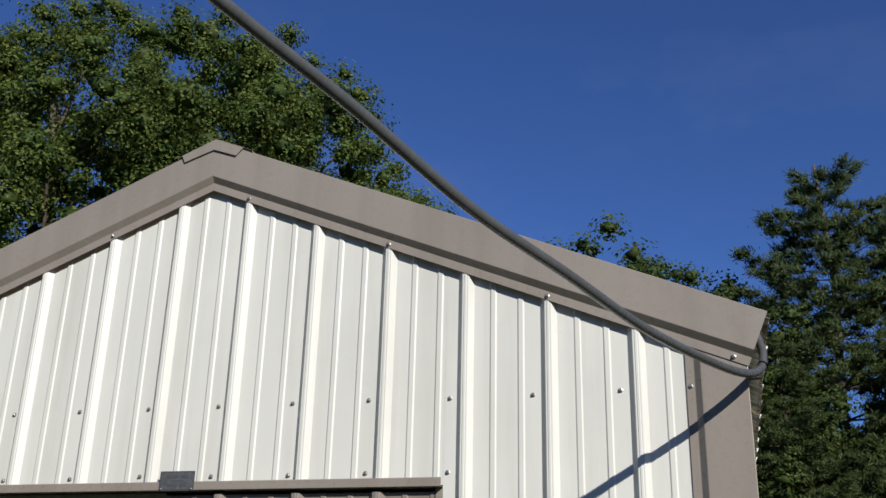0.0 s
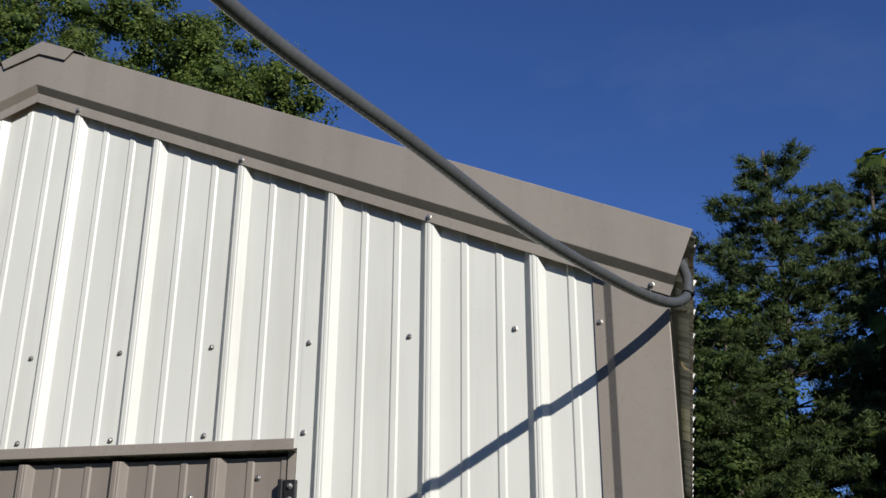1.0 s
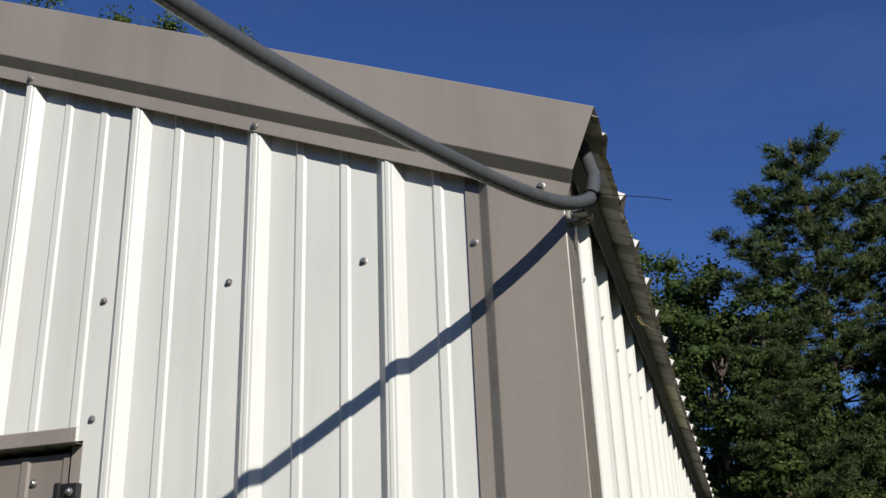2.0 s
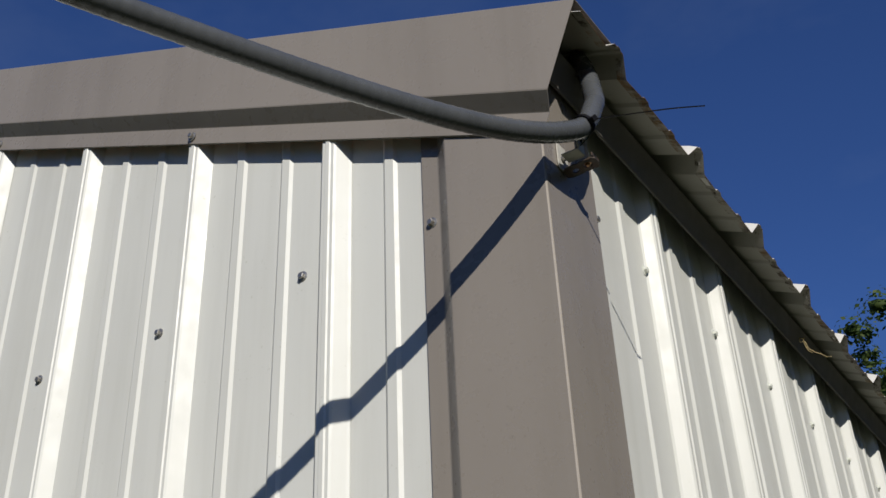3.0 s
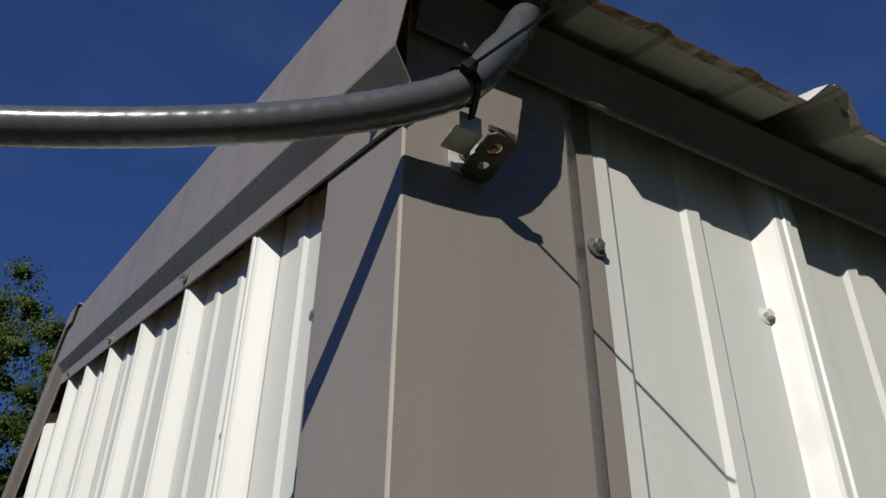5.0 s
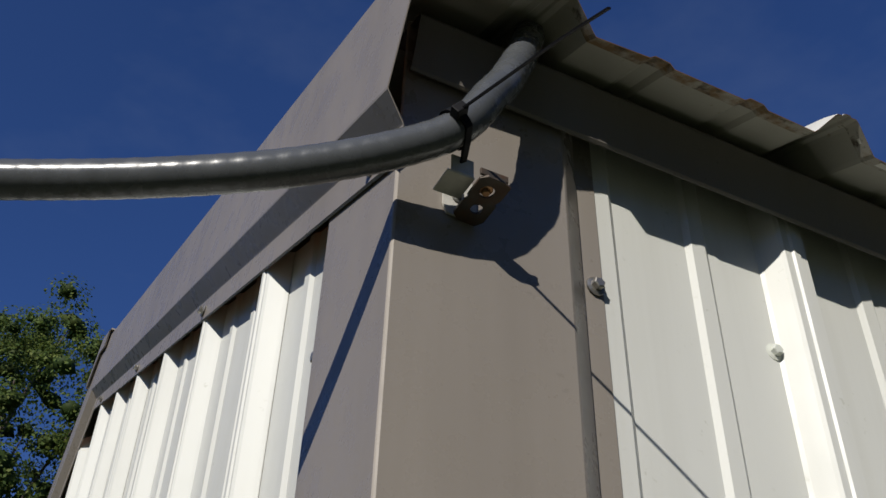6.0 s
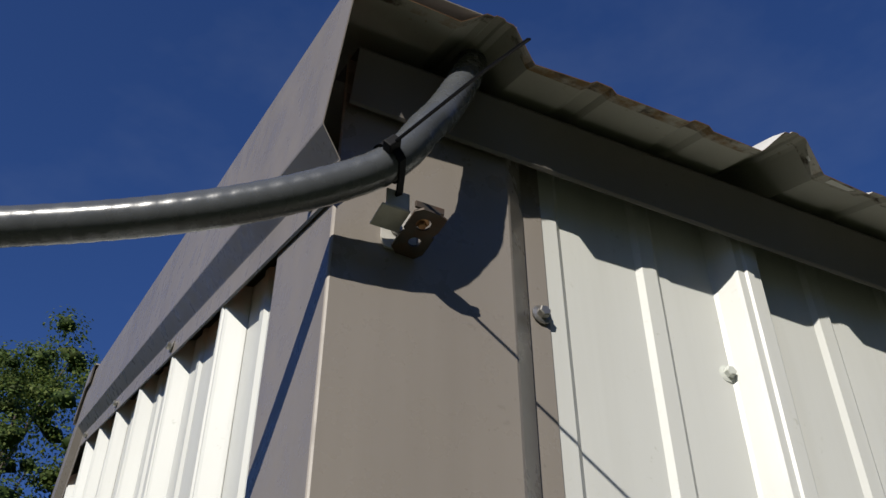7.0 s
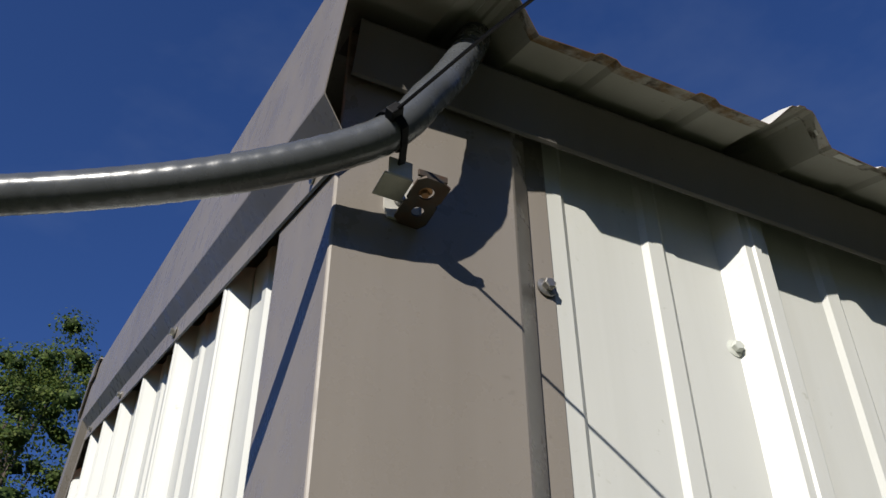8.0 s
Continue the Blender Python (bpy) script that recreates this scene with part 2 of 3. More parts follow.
GABLE_RIB = 1.6665              # the rib nearest the corner
SIDE_RIB = 0.3685
ROOF_RIB = 0.370
DOOR_HALF, DOOR_TOP = 0.985, 2.105


def rake_z(x, n):
    """Height at x of the line n above the rake face's lower edge, square to the slope."""
    return RIDGE_Z - SLOPE * abs(x - RIDGE_X) + n / CS


def panel_profile(start, end, rib0, pitch=PITCH, h=RIB_H, top=RIB_TOP, base=RIB_BASE):
    """(along, out) points of ribbed sheet between start and end; rib0 is the place of one high rib."""
    pts = []
    k = math.floor((start - rib0) / pitch) - 1
    while rib0 + k * pitch < end + pitch:
        c = rib0 + k * pitch
        pts += [(c - base, 0), (c - base + 0.003, 0.003), (c - top - 0.001, h - 0.0025), (c - top + 0.002, h), (c - 0.0055, h),
                (c - 0.0035, h + 0.002), (c + 0.0035, h + 0.002), (c + 0.0055, h), (c + top - 0.002, h), (c + top + 0.001, h - 0.0025), (c + base - 0.003, 0.003), (c + base, 0)]
        for m in (pitch / 3, 2 * pitch / 3):
            pts += [(c + m - 0.013, 0), (c + m - 0.0075, 0.0038), (c + m + 0.0075, 0.0038), (c + m + 0.013, 0)]
        k += 1
    out = [p for p in pts if start < p[0] < end]

    def level(s):
        for (a, u), (b, v) in zip(pts, pts[1:]):
            if a <= s <= b:
                return u + (v - u) * (s - a) / max(b - a, 1e-9)
        return 0
    return [(start, level(start))] + out + [(end, level(end))]


def wall_panel(parent, prof, place, zlow, zhigh, mats, lift=0.0, label=""):
    """One sheet of ribbed cladding; place(along, out) gives x, y; zlow and zhigh give heights along it."""
    t = 0.0006
    outer = [[(*place(s, o + lift), f(s)) for s, o in prof] for f in (zlow, zhigh)]
    inner = [[(*place(s, o + lift - t), f(s)) for s, o in prof] for f in (zlow, zhigh)]
    return sweep_sheet("panel", outer, inner, mats, parent, label)


# ---- ground ----
gv, gf = [], []
N = 40
for i in range(N + 1):
    for j in range(N + 1):
        x, y = ((i / N * 2 - 1) ** 3) * 900, ((j / N * 2 - 1) ** 3) * 900
        gv.append((x, y, -0.05 + (0.15 * noise.noise(Vector((x * 0.05, y * 0.05, 0))) if math.hypot(x, y) > 12 else 0)))
for i in range(N):
    for j in range(N):
        a = i * (N + 1) + j
        gf.append((a, a + N + 1, a + N + 2, a + 1))
ground = tagged(new("ground", mesh_of("ground", gv, gf, [GRASS], smooth=True)), "mown green grass round the shed", "grass", kind="structure")

# ---- walls ----


LAP = 0.0195                    # how far a sheet laps past its last rib's top


def gable_wall(name, y, facing, with_door):
    wall = thing(name, "white ribbed steel gable wall with exposed screws", "wall", kind="structure")
    place = (lambda s, o: (s, y - o)) if facing < 0 else (lambda s, o: (s, y + o))
    cuts, seams = [-1.95], []
    c = GABLE_RIB - GABLE_PITCH * 12 + 0.0115
    while c < 1.9:
        if c > -1.9:
            cuts.append(c)
            seams.append(c)
        c += GABLE_PITCH * 3
    cuts.append(1.95)
    cuts = sorted(set(cuts + ([RIDGE_X, -DOOR_HALF, DOOR_HALF] if with_door else [RIDGE_X])))
    for i, (a, b) in enumerate(zip(cuts, cuts[1:])):
        inside = with_door and a >= -DOOR_HALF - 1e-6 and b <= DOOR_HALF + 1e-6
        low = DOOR_TOP + 0.008 if inside else 0.02
        lap = LAP if b in seams else 0.0      # the upper sheet runs on over its neighbour's rib
        wall_panel(wall, panel_profile(a, b + lap, GABLE_RIB, GABLE_PITCH), place, lambda s: low, lambda s: rake_z(s, -0.03), [WHITE, INSIDE], lift=0.0012 if i % 2 == 0 else 0.0)
    return wall


wall_south = gable_wall("wall_south", FRONT, -1, True)
wall_north = gable_wall("wall_north", LENGTH, 1, False)


def side_wall(name, side):
    wall = thing(name, "white ribbed steel side wall with exposed screws", "wall", kind="structure")
    place = lambda s, o: (side * (HALF + o), s)
    cuts, c = [0.142], SIDE_RIB + 0.012
    while c < LENGTH - 0.2:
        if c > 0.1:
            cuts.append(c)
        c += PITCH * 3
    cuts.append(LENGTH - 0.02)
    for i, (a, b) in enumerate(zip(cuts, cuts[1:])):
        lap = LAP if b < cuts[-1] else 0.0
        wall_panel(wall, panel_profile(a, b + lap, SIDE_RIB, top=0.0152, base=0.0295), place, lambda s: 0.02, lambda s: 2.66, [WHITE, INSIDE], lift=0.0014 * (len(cuts) - i) / len(cuts) + 0.0003)
    return wall


wall_east = side_wall("wall_east", 1)
wall_west = side_wall("wall_west", -1)


# ---- roof ----
ROOF_N = 0.110                  # roof pan above the rake face's lower edge
EAVE_RUN = 2.105                # where the roof's pan ends


def roof_slope(name, side):
    roof = thing(name, "pale ribbed steel roof sheets with a rust-stained eave edge", "roof", kind="structure")
    cuts, c = [0.026], ROOF_RIB + 0.012
    while c < LENGTH:
        cuts.append(c)
        c += PITCH * 3
    cuts.append(LENGTH + 0.05)
    for k, (a, b) in enumerate(zip(cuts, cuts[1:])):
        prof = panel_profile(a, b, ROOF_RIB, h=0.028, top=0.014, base=0.036)
        if k == 0:                  # the cut edge runs under the rake trim, turned up
            prof = [(-0.054, 0.011), (0.02, 0.011)] + [(s, max(o, 0.011) if s < 0.06 else o) for s, o in prof]
        outer, inner = [], []
        for end in (0, 1, 2, 3):
            so, si = [], []
            for s, o in prof:
                for lst, d in ((so, 0.0), (si, -0.0007)):
                    n = ROOF_N + o + d
                    wob = 0.004 * noise.noise(Vector((s * 9, end * 3, side))) if end == 3 else 0
                    run = (0.0, EAVE_RUN - 0.04, EAVE_RUN - 0.014, EAVE_RUN + wob)[end]
                    droop = 0.0 if end < 3 else -0.0015 + 0.0034 * noise.noise(Vector((s * 14, 7, side))) + 0.002 * noise.noise(Vector((s * 41, 2, side)))
                    x = side * (run + (n - ROOF_N) * SN) if end else RIDGE_X
                    lst.append((x, s, rake_z(side * run if end else RIDGE_X, ROOF_N) + (n - ROOF_N) * (CS if end else 1 / CS) + droop))
            outer.append(so)
            inner.append(si)
        pale = side > 0 and k == 3
        sweep_sheet("roof_sheet", outer, inner, [ROOF_TOP, PALE if pale else BACKER, EDGE_RUST, STAINED], roof, lip=3)
    return roof


roof_east = roof_slope("roof_east", 1)
roof_west = roof_slope("roof_west", -1)

# ---- trims ----
TRIM_T = 0.0009


def rake_trim(name, side, y0, facing):
    trim = thing(name, "taupe folded steel rake trim along the gable", "trim", kind="structure")
    prof = [(-0.0375, -0.0555), (-0.0395, -0.054), (-0.0395, -0.024), (-0.0405, -0.0225), (-0.0575, -0.001), (-0.058, 0.001), (-0.056, 0.1385), (-0.0545, 0.1405), (0.085, 0.1425)]
    prof = [(y if facing < 0 else -y, n) for y, n in prof]
    back = offset_profile(prof, TRIM_T if facing < 0 else -TRIM_T)
    run = 2.052

    def station(pts, end):
        out = []
        for y, n in pts:
            if end:
                x = side * (run + n * SN)
                z = rake_z(side * run, 0) + n * CS
            else:
                x, z = RIDGE_X, rake_z(RIDGE_X, n + (0.006 if n > 0.1 else 0))
            out.append((x, y0 + y, z))
        return out
    sweep_sheet("rake_sheet", [station(prof, 0), station(prof, 1)], [station(back, 0), station(back, 1)], [TAUPE, PRIMER if facing < 0 else TAUPE, TRIM_BACK_SHADE], trim, dark=(7,) if facing < 0 else ())
    return trim


rake_trim("trim_rake_east", 1, 0.0, -1)
rake_trim("trim_rake_west", -1, 0.0, -1)
rake_trim("trim_rake_east_back", 1, LENGTH - 0.01, 1)
rake_trim("trim_rake_west_back", -1, LENGTH - 0.01, 1)


def ridge_cap():
    cap = thing("ridge_cap", "taupe folded steel ridge cap with a lapped front tab", "trim", kind="structure")
    prof = [(-0.17, 0.143), (-0.168, 0.147), (0.0, 0.1475), (0.168, 0.147), (0.17, 0.143)]
    top = lambda y, d: [(x + RIDGE_X, y, rake_z(x + RIDGE_X, n + 0.006) + d) for x, n in prof]
    sweep_sheet("cap_sheet", [top(-0.063, 0.001), top(LENGTH + 0.06, 0.001)], [top(-0.063, 0), top(LENGTH + 0.06, 0)], [TAUPE, TAUPE], cap)
    bm = bmesh.new()
    shape = [(-0.15, 0.146), (0.0, 0.146), (0.128, 0.146), (0.098, 0.104), (-0.005, 0.104), (-0.135, 0.112)]
    f = [bm.verts.new((x + RIDGE_X, -0.0645, rake_z(x + RIDGE_X, n + 0.006))) for x, n in shape]
    g = [bm.verts.new((x + RIDGE_X, -0.0605, rake_z(x + RIDGE_X, n + 0.006))) for x, n in shape]
    bm.faces.new((f[0], f[1], f[4], f[5]))
    bm.faces.new((f[1], f[2], f[3], f[4]))
    bm.faces.new((g[5], g[4], g[1], g[0]))
    bm.faces.new((g[4], g[3], g[2], g[1]))
    for i in range(6):
        j = (i + 1) % 6
        bm.faces.new((f[j], f[i], g[i], g[j]))
    part("front_tab", bm, TAUPE, cap)


ridge_cap()


def corner_trim(name, side, yend):
    trim = thing(name, "taupe folded steel corner trim", "trim", kind="structure")
    flip = 1 if yend == 0 else -1
    base_y = 0.0 if yend == 0 else LENGTH
    # (x, y) round the corner, from the gable's flange to the side's flange
    prof = [(1.826, -0.0185), (1.853, -0.0185), (1.8555, -0.0193), (1.8745, -0.0345), (1.877, -0.0355), (2.0243, -0.0355), (2.0258, -0.0349), (2.0265, -0.0334),
            (2.0265, 0.113), (2.0255, 0.1155), (2.0085, 0.137), (2.0065, 0.138), (2.0065, 0.157)]
    back = offset_profile(prof, -TRIM_T)

    def station(pts, top):
        return [(side * x, base_y + flip * y, ((rake_z(x, -0.03) if x < 2.0245 and y < 0.05 else 2.652) if top else 0.0)) for x, y in pts]
    sweep_sheet("corner_sheet", [station(prof, 0), station(prof, 1)], [station(back, 0), station(back, 1)], [TAUPE, PRIMER, FOLD_PALE], trim, paler=(5, 6))
    return trim


corner_trim("trim_corner", 1, 0)
corner_trim("trim_corner_west", -1, 0)
corner_trim("trim_corner_back", 1, 1)
corner_trim("trim_corner_back_west", -1, 1)


def eave_trim(name, side):
    trim = thing(name, "taupe folded steel eave trim under the roof edge", "trim", kind="structure")
    # face leans out at the top, tilted off the sky to darken it
    prof = [(2.0315, 2.5845), (2.034, 2.583), (2.036, 2.585), (2.05, 2.634), (2.048, 2.639), (1.99, 2.66)]
    back = offset_profile(prof, -TRIM_T)
    st = lambda pts, y: [(side * x, y, z) for x, z in pts]
    sweep_sheet("eave_sheet", [st(prof, -0.033), st(prof, LENGTH + 0.02)], [st(back, -0.033), st(back, LENGTH + 0.02)], [EAVE_SHADE, TRIM_BACK_SHADE], trim)


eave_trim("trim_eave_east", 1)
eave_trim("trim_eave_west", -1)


# ---- door in the gable ----
def shed_door():
    head = thing("trim_door_head", "taupe folded steel drip trim over the door", "trim", kind="structure")
    prof = [(-0.0345, 2.137), (-0.0415, 2.136), (-0.0425, 2.134), (-0.0425, 2.106), (-0.041, 2.1045), (0.03, 2.1045)]
    back = offset_profile(prof, -TRIM_T)
    st = lambda pts, x: [(x, y, z) for y, z in pts]
    sweep_sheet("head_sheet", [st(prof, -0.985), st(prof, 0.985)], [st(back, -0.985), st(back, 0.985)], [TAUPE, TAUPE], head)
    for side in (-1, 1):
        jamb = thing("trim_door_jamb", "taupe folded steel door jamb trim", "trim", kind="structure")
        a, b = sorted((side * 0.958, side * 0.984))
        box("jamb_sheet", (a, -0.0125, 0.0), (b, 0.05, 2.1035), TAUPE, jamb, bevel=0.002)
    door = thing("door_1", "taupe ribbed steel door leaf, closed, beside an open half", "door", kind="structure")
    for a, b in ((-0.088, 0.955),):
        prof = panel_profile(a, b, 0.745, h=0.022)
        outer = [[(s, -0.008 - o, z) for s, o in prof] for z in (0.03, 2.09)]
        inner = [[(s, -0.0074 - o, z) for s, o in prof] for z in (0.03, 2.09)]
        sweep_sheet("door_leaf", outer, inner, [DOOR_BROWN, INSIDE], door)
    return door


door_1 = shed_door()


# ---- screws: hex washer heads driven through the sheets ----
def screw_mesh():
    bm = bmesh.new()
    def ring(r, z, n=12, turn=0.0):
        return [bm.verts.new((r * math.cos(math.tau * i / n + turn), r * math.sin(math.tau * i / n + turn), z)) for i in range(n)]
    def bridge(a, b):
        n = len(a)
        return [bm.faces.new((a[i], a[(i + 1) % n], b[(i + 1) % n], b[i])) for i in range(n)]
    g0, g1 = ring(0.0068, -0.0006), ring(0.0072, 0.0012)
    for f in bridge(g0, g1):
        f.material_index = 1
    w0, w1, w2 = ring(0.0078, 0.0012), ring(0.0076, 0.002), ring(0.0052, 0.0028)
    bridge(g1, w0), bridge(w0, w1), bridge(w1, w2)
    bm.faces.new(w2)
    h0, h1, h2 = ring(0.0046, 0.0025, 6), ring(0.0046, 0.0068, 6), ring(0.0037, 0.0075, 6)
    bridge(h0, h1), bridge(h1, h2)
    bm.faces.new(h2)
    bmesh.ops.recalc_face_normals(bm, faces=bm.faces)
    me = bpy.data.meshes.new("screw")
    bm.to_mesh(me)
    bm.free()
    me.materials.append(SCREW)
    me.materials.append(GASKET)
    me.transform(Matrix.Scale(1.14, 4))
    return me


SCREW_MESH = screw_mesh()
PAINTED_SCREW = SCREW_MESH.copy()
PAINTED_SCREW.materials[0] = SCREW_PAINT


def screw(parent, at, out, seed, me=SCREW_MESH):
    rnd = random.Random(seed)
    ob = child("screw", me, parent)
    tip = Vector(out) + Vector((rnd.uniform(-0.08, 0.08), rnd.uniform(-0.08, 0.08), rnd.uniform(-0.08, 0.08)))
    ob.matrix_basis = Matrix.Translation(at) @ tip.to_track_quat("Z", "Y").to_matrix().to_4x4() @ pose(0, 0, 0, 0, 0, rnd.uniform(0, 60))
    return ob


def top_of(name):
    return scene.objects[name]


for k in range(-1, 12):
    sx = 1.606 - 0.3015 * k
    if -1.9 < sx < 1.83:
        jig = random.Random(k + 40)
        screw(wall_south, (sx + jig.uniform(-0.003, 0.003), FRONT, 2.418 + jig.uniform(-0.003, 0.003)), (0, -1, 0), k)
        if abs(sx) < 1.1:
            screw(wall_south, (sx + jig.uniform(-0.004, 0.004), FRONT, 2.158 + jig.uniform(-0.005, 0.004)), (0, -1, 0), k + 60)
for k in (1, 3, 5, 7, 9, 11):
    x = GABLE_RIB - GABLE_PITCH * k
    side = "trim_rake_east" if x > 0 else "trim_rake_west"
    screw(top_of(side), (x, -0.0395, rake_z(x, -0.041)), (0, -1, 0), k + 100)
screw(top_of("trim_rake_east"), (1.985, -0.0395, rake_z(1.985, -0.041)), (0, -1, 0), 131)
screw(top_of("trim_rake_west"), (-1.985, -0.0395, rake_z(-1.985, -0.041)), (0, -1, 0), 132)
for z in (0.4, 1.05, 1.75, 2.424):
    screw(top_of("trim_corner"), (1.840, -0.0165, z), (0, -1, 0), int(z * 50))
    screw(top_of("trim_corner"), (2.0065, 0.149, z + 0.024), (1, 0, 0), int(z * 57))
k = 0
while 0.335 + PITCH * k < LENGTH - 0.2:
    jig = random.Random(k + 300)
    screw(wall_east, (HALF, 0.335 + PITCH * k + jig.uniform(-0.003, 0.003), 2.450 + jig.uniform(-0.004, 0.004)), (1, 0, 0), k + 200, PAINTED_SCREW)
    k += 1
for i, (x, z) in enumerate(((0.872, 2.035), (0.672, 1.985), (0.375, 1.985), (0.185, 1.985), (-0.015, 1.985))):
    screw(door_1, (x, -0.008, z), (0, -1, 0), i + 400)


# ---- door hinge ----
def door_hinge(x, z, side):
    bm = bmesh.new()
    a, b = sorted((x, x - side * 0.032))
    add_box(bm, (a, -0.033, z - 0.2), (b, -0.026, z), 0.0015)
    c, d = sorted((x - side * 0.034, x - side * 0.05))
    add_box(bm, (c, -0.04, z - 0.2), (d, -0.012, z + 0.002), 0.004)
    add_box(bm, (a, -0.026, z - 0.2), (b, -0.008, z), 0.0)
    hinge = part("hinge", bm, HINGE, door_1, "black painted steel hinge with bright bolts")
    for i in range(5):
        ob = new("bolt", SCREW_MESH)
        ob.parent = hinge
        ob.matrix_basis = Matrix.Translation((x - side * 0.015, -0.033, z - 0.018 - i * 0.036)) @ Vector((0, -1, 0)).to_track_quat("Z", "Y").to_matrix().to_4x4()


door_hinge(0.992, 2.024, 1)


# ---- what stands in the open half of the doorway ----
def doorway_filling():
    board = thing("board", "cream painted board standing in the open half of the doorway", "board")
    for k in range(3):
        a = -0.98 + k * 0.297
        box("panel", (a, 0.012, 0.0), (a + 0.2945, 0.03, 2.068), CREAM, board, bevel=0.002)
    lath = thing("lath", "weathered olive timber lath under the door head", "timber lath")
    bm = bmesh.new()
    rnd = random.Random(4)
    xs = [-0.98 + i * 0.0223 for i in range(41)]
    for x0, x1 in zip(xs, xs[1:]):
        d0 = 2.0695
        add_box(bm, (x0, -0.004, d0 + rnd.uniform(0, 0.006)), (x1, 0.034, 2.1))
    part("strip", bm, OLIVE, lath)
    n, m = 46, 60
    verts, faces = [], []
    for i in range(n):
        for j in range(m):
            x, z = -0.97 + i / (n - 1) * 0.82, 2.035 - j / (m - 1) * 1.5
            ragged = 0.012 * noise.noise(Vector((x * 22, 3, 0))) if j == 0 else 0
            ragx = 0.02 * noise.noise(Vector((z * 15, 9, 0))) if i == n - 1 else 0
            fold = 0.012 * abs(noise.noise(Vector((x * 7 + z, z * 3, 1)))) + 0.006 * noise.noise(Vector((x * 20, z * 16, 4)))
            verts.append((x + ragx, 0.003 - fold, z + ragged))
    for i in range(n - 1):
        for j in range(m - 1):
            a = i * m + j
            faces.append((a, a + 1, a + m + 1, a + m))
    film = tagged(new("plastic_sheet", mesh_of("plastic_sheet", verts, faces, [PLASTIC], smooth=True)), "crumpled black plastic sheet hung over the cream board", "plastic sheet")
    film.modifiers.new("thickness", "SOLIDIFY").thickness = 0.0012


doorway_filling()


# ---- maker's plate over the door; its lines cannot be read ----
def maker_plate():
    sign = thing("sign_plate", "small grey metal plate with dark border above the door", "sign")
    bm = bmesh.new()
    add_box(bm, (-0.097, -0.0465, 2.102), (0.045, -0.0435, 2.174), 0.001)
    part("backing", bm, PLATE_INK, sign)
    bm = bmesh.new()
    pts = [(-0.08, 2.107), (0.028, 2.107), (0.04, 2.119), (0.04, 2.157), (0.028, 2.169), (-0.08, 2.169), (-0.092, 2.157), (-0.092, 2.119)]
    lo = [bm.verts.new((x, -0.0464, z)) for x, z in pts]
    hi = [bm.verts.new((x, -0.0474, z)) for x, z in pts]
    bm.faces.new(lo), bm.faces.new(hi)
    for i in range(8):
        bm.faces.new((lo[i], lo[(i + 1) % 8], hi[(i + 1) % 8], hi[i]))
    face = part("face", bm, PLATE, sign)
    rnd = random.Random(5)
    for z, h, rows in ((2.154, 0.010, ((-0.07, -0.02), (-0.012, 0.022))), (2.139, 0.005, ((-0.052, 0.002),)), (2.121, 0.010, ((-0.068, -0.022), (-0.014, 0.018)))):
        for a, b in rows:
            bm = bmesh.new()
            add_box(bm, (a, -0.0479, z - h / 2), (b, -0.0472, z + h / 2))
            part("text_bar", bm, PLATE_INK, sign)
    for x in (-0.088, 0.036):
        ob = new("rivet", SCREW_MESH)
        ob.parent = sign
        ob.matrix_basis = Matrix.Translation((x, -0.0468, 2.109)) @ Vector((0, -1, 0)).to_track_quat("Z", "Y").to_matrix().to_4x4() @ Matrix.Scale(0.55, 4)


maker_plate()


# ---- conduit that comes over from beyond the camera's side and enters under the eave ----
def spline(points, steps):
    pts = [Vector(p) for p in points]
    pts = [2 * pts[0] - pts[1]] + pts + [2 * pts[-1] - pts[-2]]
    out = []
    for i in range(1, len(pts) - 2):
        a, b, c, d = pts[i - 1:i + 3]
        for s in range(steps):
            f = s / steps
            out.append(0.5 * (2 * b + (c - a) * f + (2 * a - 5 * b + 4 * c - d) * f * f + (3 * b - a - 3 * c + d) * f ** 3))
    return out + [pts[-2]]


def tube(points, radius, sides=16, taper=None, bead=None):
    """Verts and faces of a round tube along the points."""
    verts, faces = [], []
    nrm = None
    for i, p in enumerate(points):
        d = (points[min(i + 1, len(points) - 1)] - points[max(i - 1, 0)]).normalized()
        if nrm is None:
            nrm = d.orthogonal().normalized()
        nrm = (nrm - d * nrm.dot(d)).normalized()
        bi = d.cross(nrm)
        r = radius * (taper(i / (len(points) - 1)) if taper else 1) * (bead(i) if bead else 1)
        for k in range(sides):
            a = math.tau * k / sides
            verts.append(p + (nrm * math.cos(a) + bi * math.sin(a)) * r)
    for i in range(len(points) - 1):
        for k in range(sides):
            a, b = i * sides + k, i * sides + (k + 1) % sides
            faces.append((a, b, b + sides, a + sides))
    faces.append(tuple(range(sides))[::-1])
    faces.append(tuple(len(verts) - sides + k for k in range(sides)))
    return verts, faces


CONDUIT_LINE = [(-0.191, -4.709, 3.372), (0.487, -3.337, 3.014), (1.066, -2.164, 2.7056), (1.263, -1.786, 2.605), (1.432, -1.440, 2.507), (1.594, -1.121, 2.4536), (1.7485, -0.763, 2.413), (1.910, -0.383, 2.4126),
                (2.014, -0.161, 2.426), (2.069, -0.0286, 2.473), (2.082, 0.016, 2.533), (2.076, 0.0355, 2.573), (2.0635, 0.056, 2.625), (2.0455, 0.074, 2.677)]
line = spline(CONDUIT_LINE, 24)
fine = [line[0]]
for p in line[1:]:                       # even steps, for the sheath's moulding rings
    while (p - fine[-1]).length > 0.0036:
        fine.append(fine[-1] + (p - fine[-1]).normalized() * 0.0036)
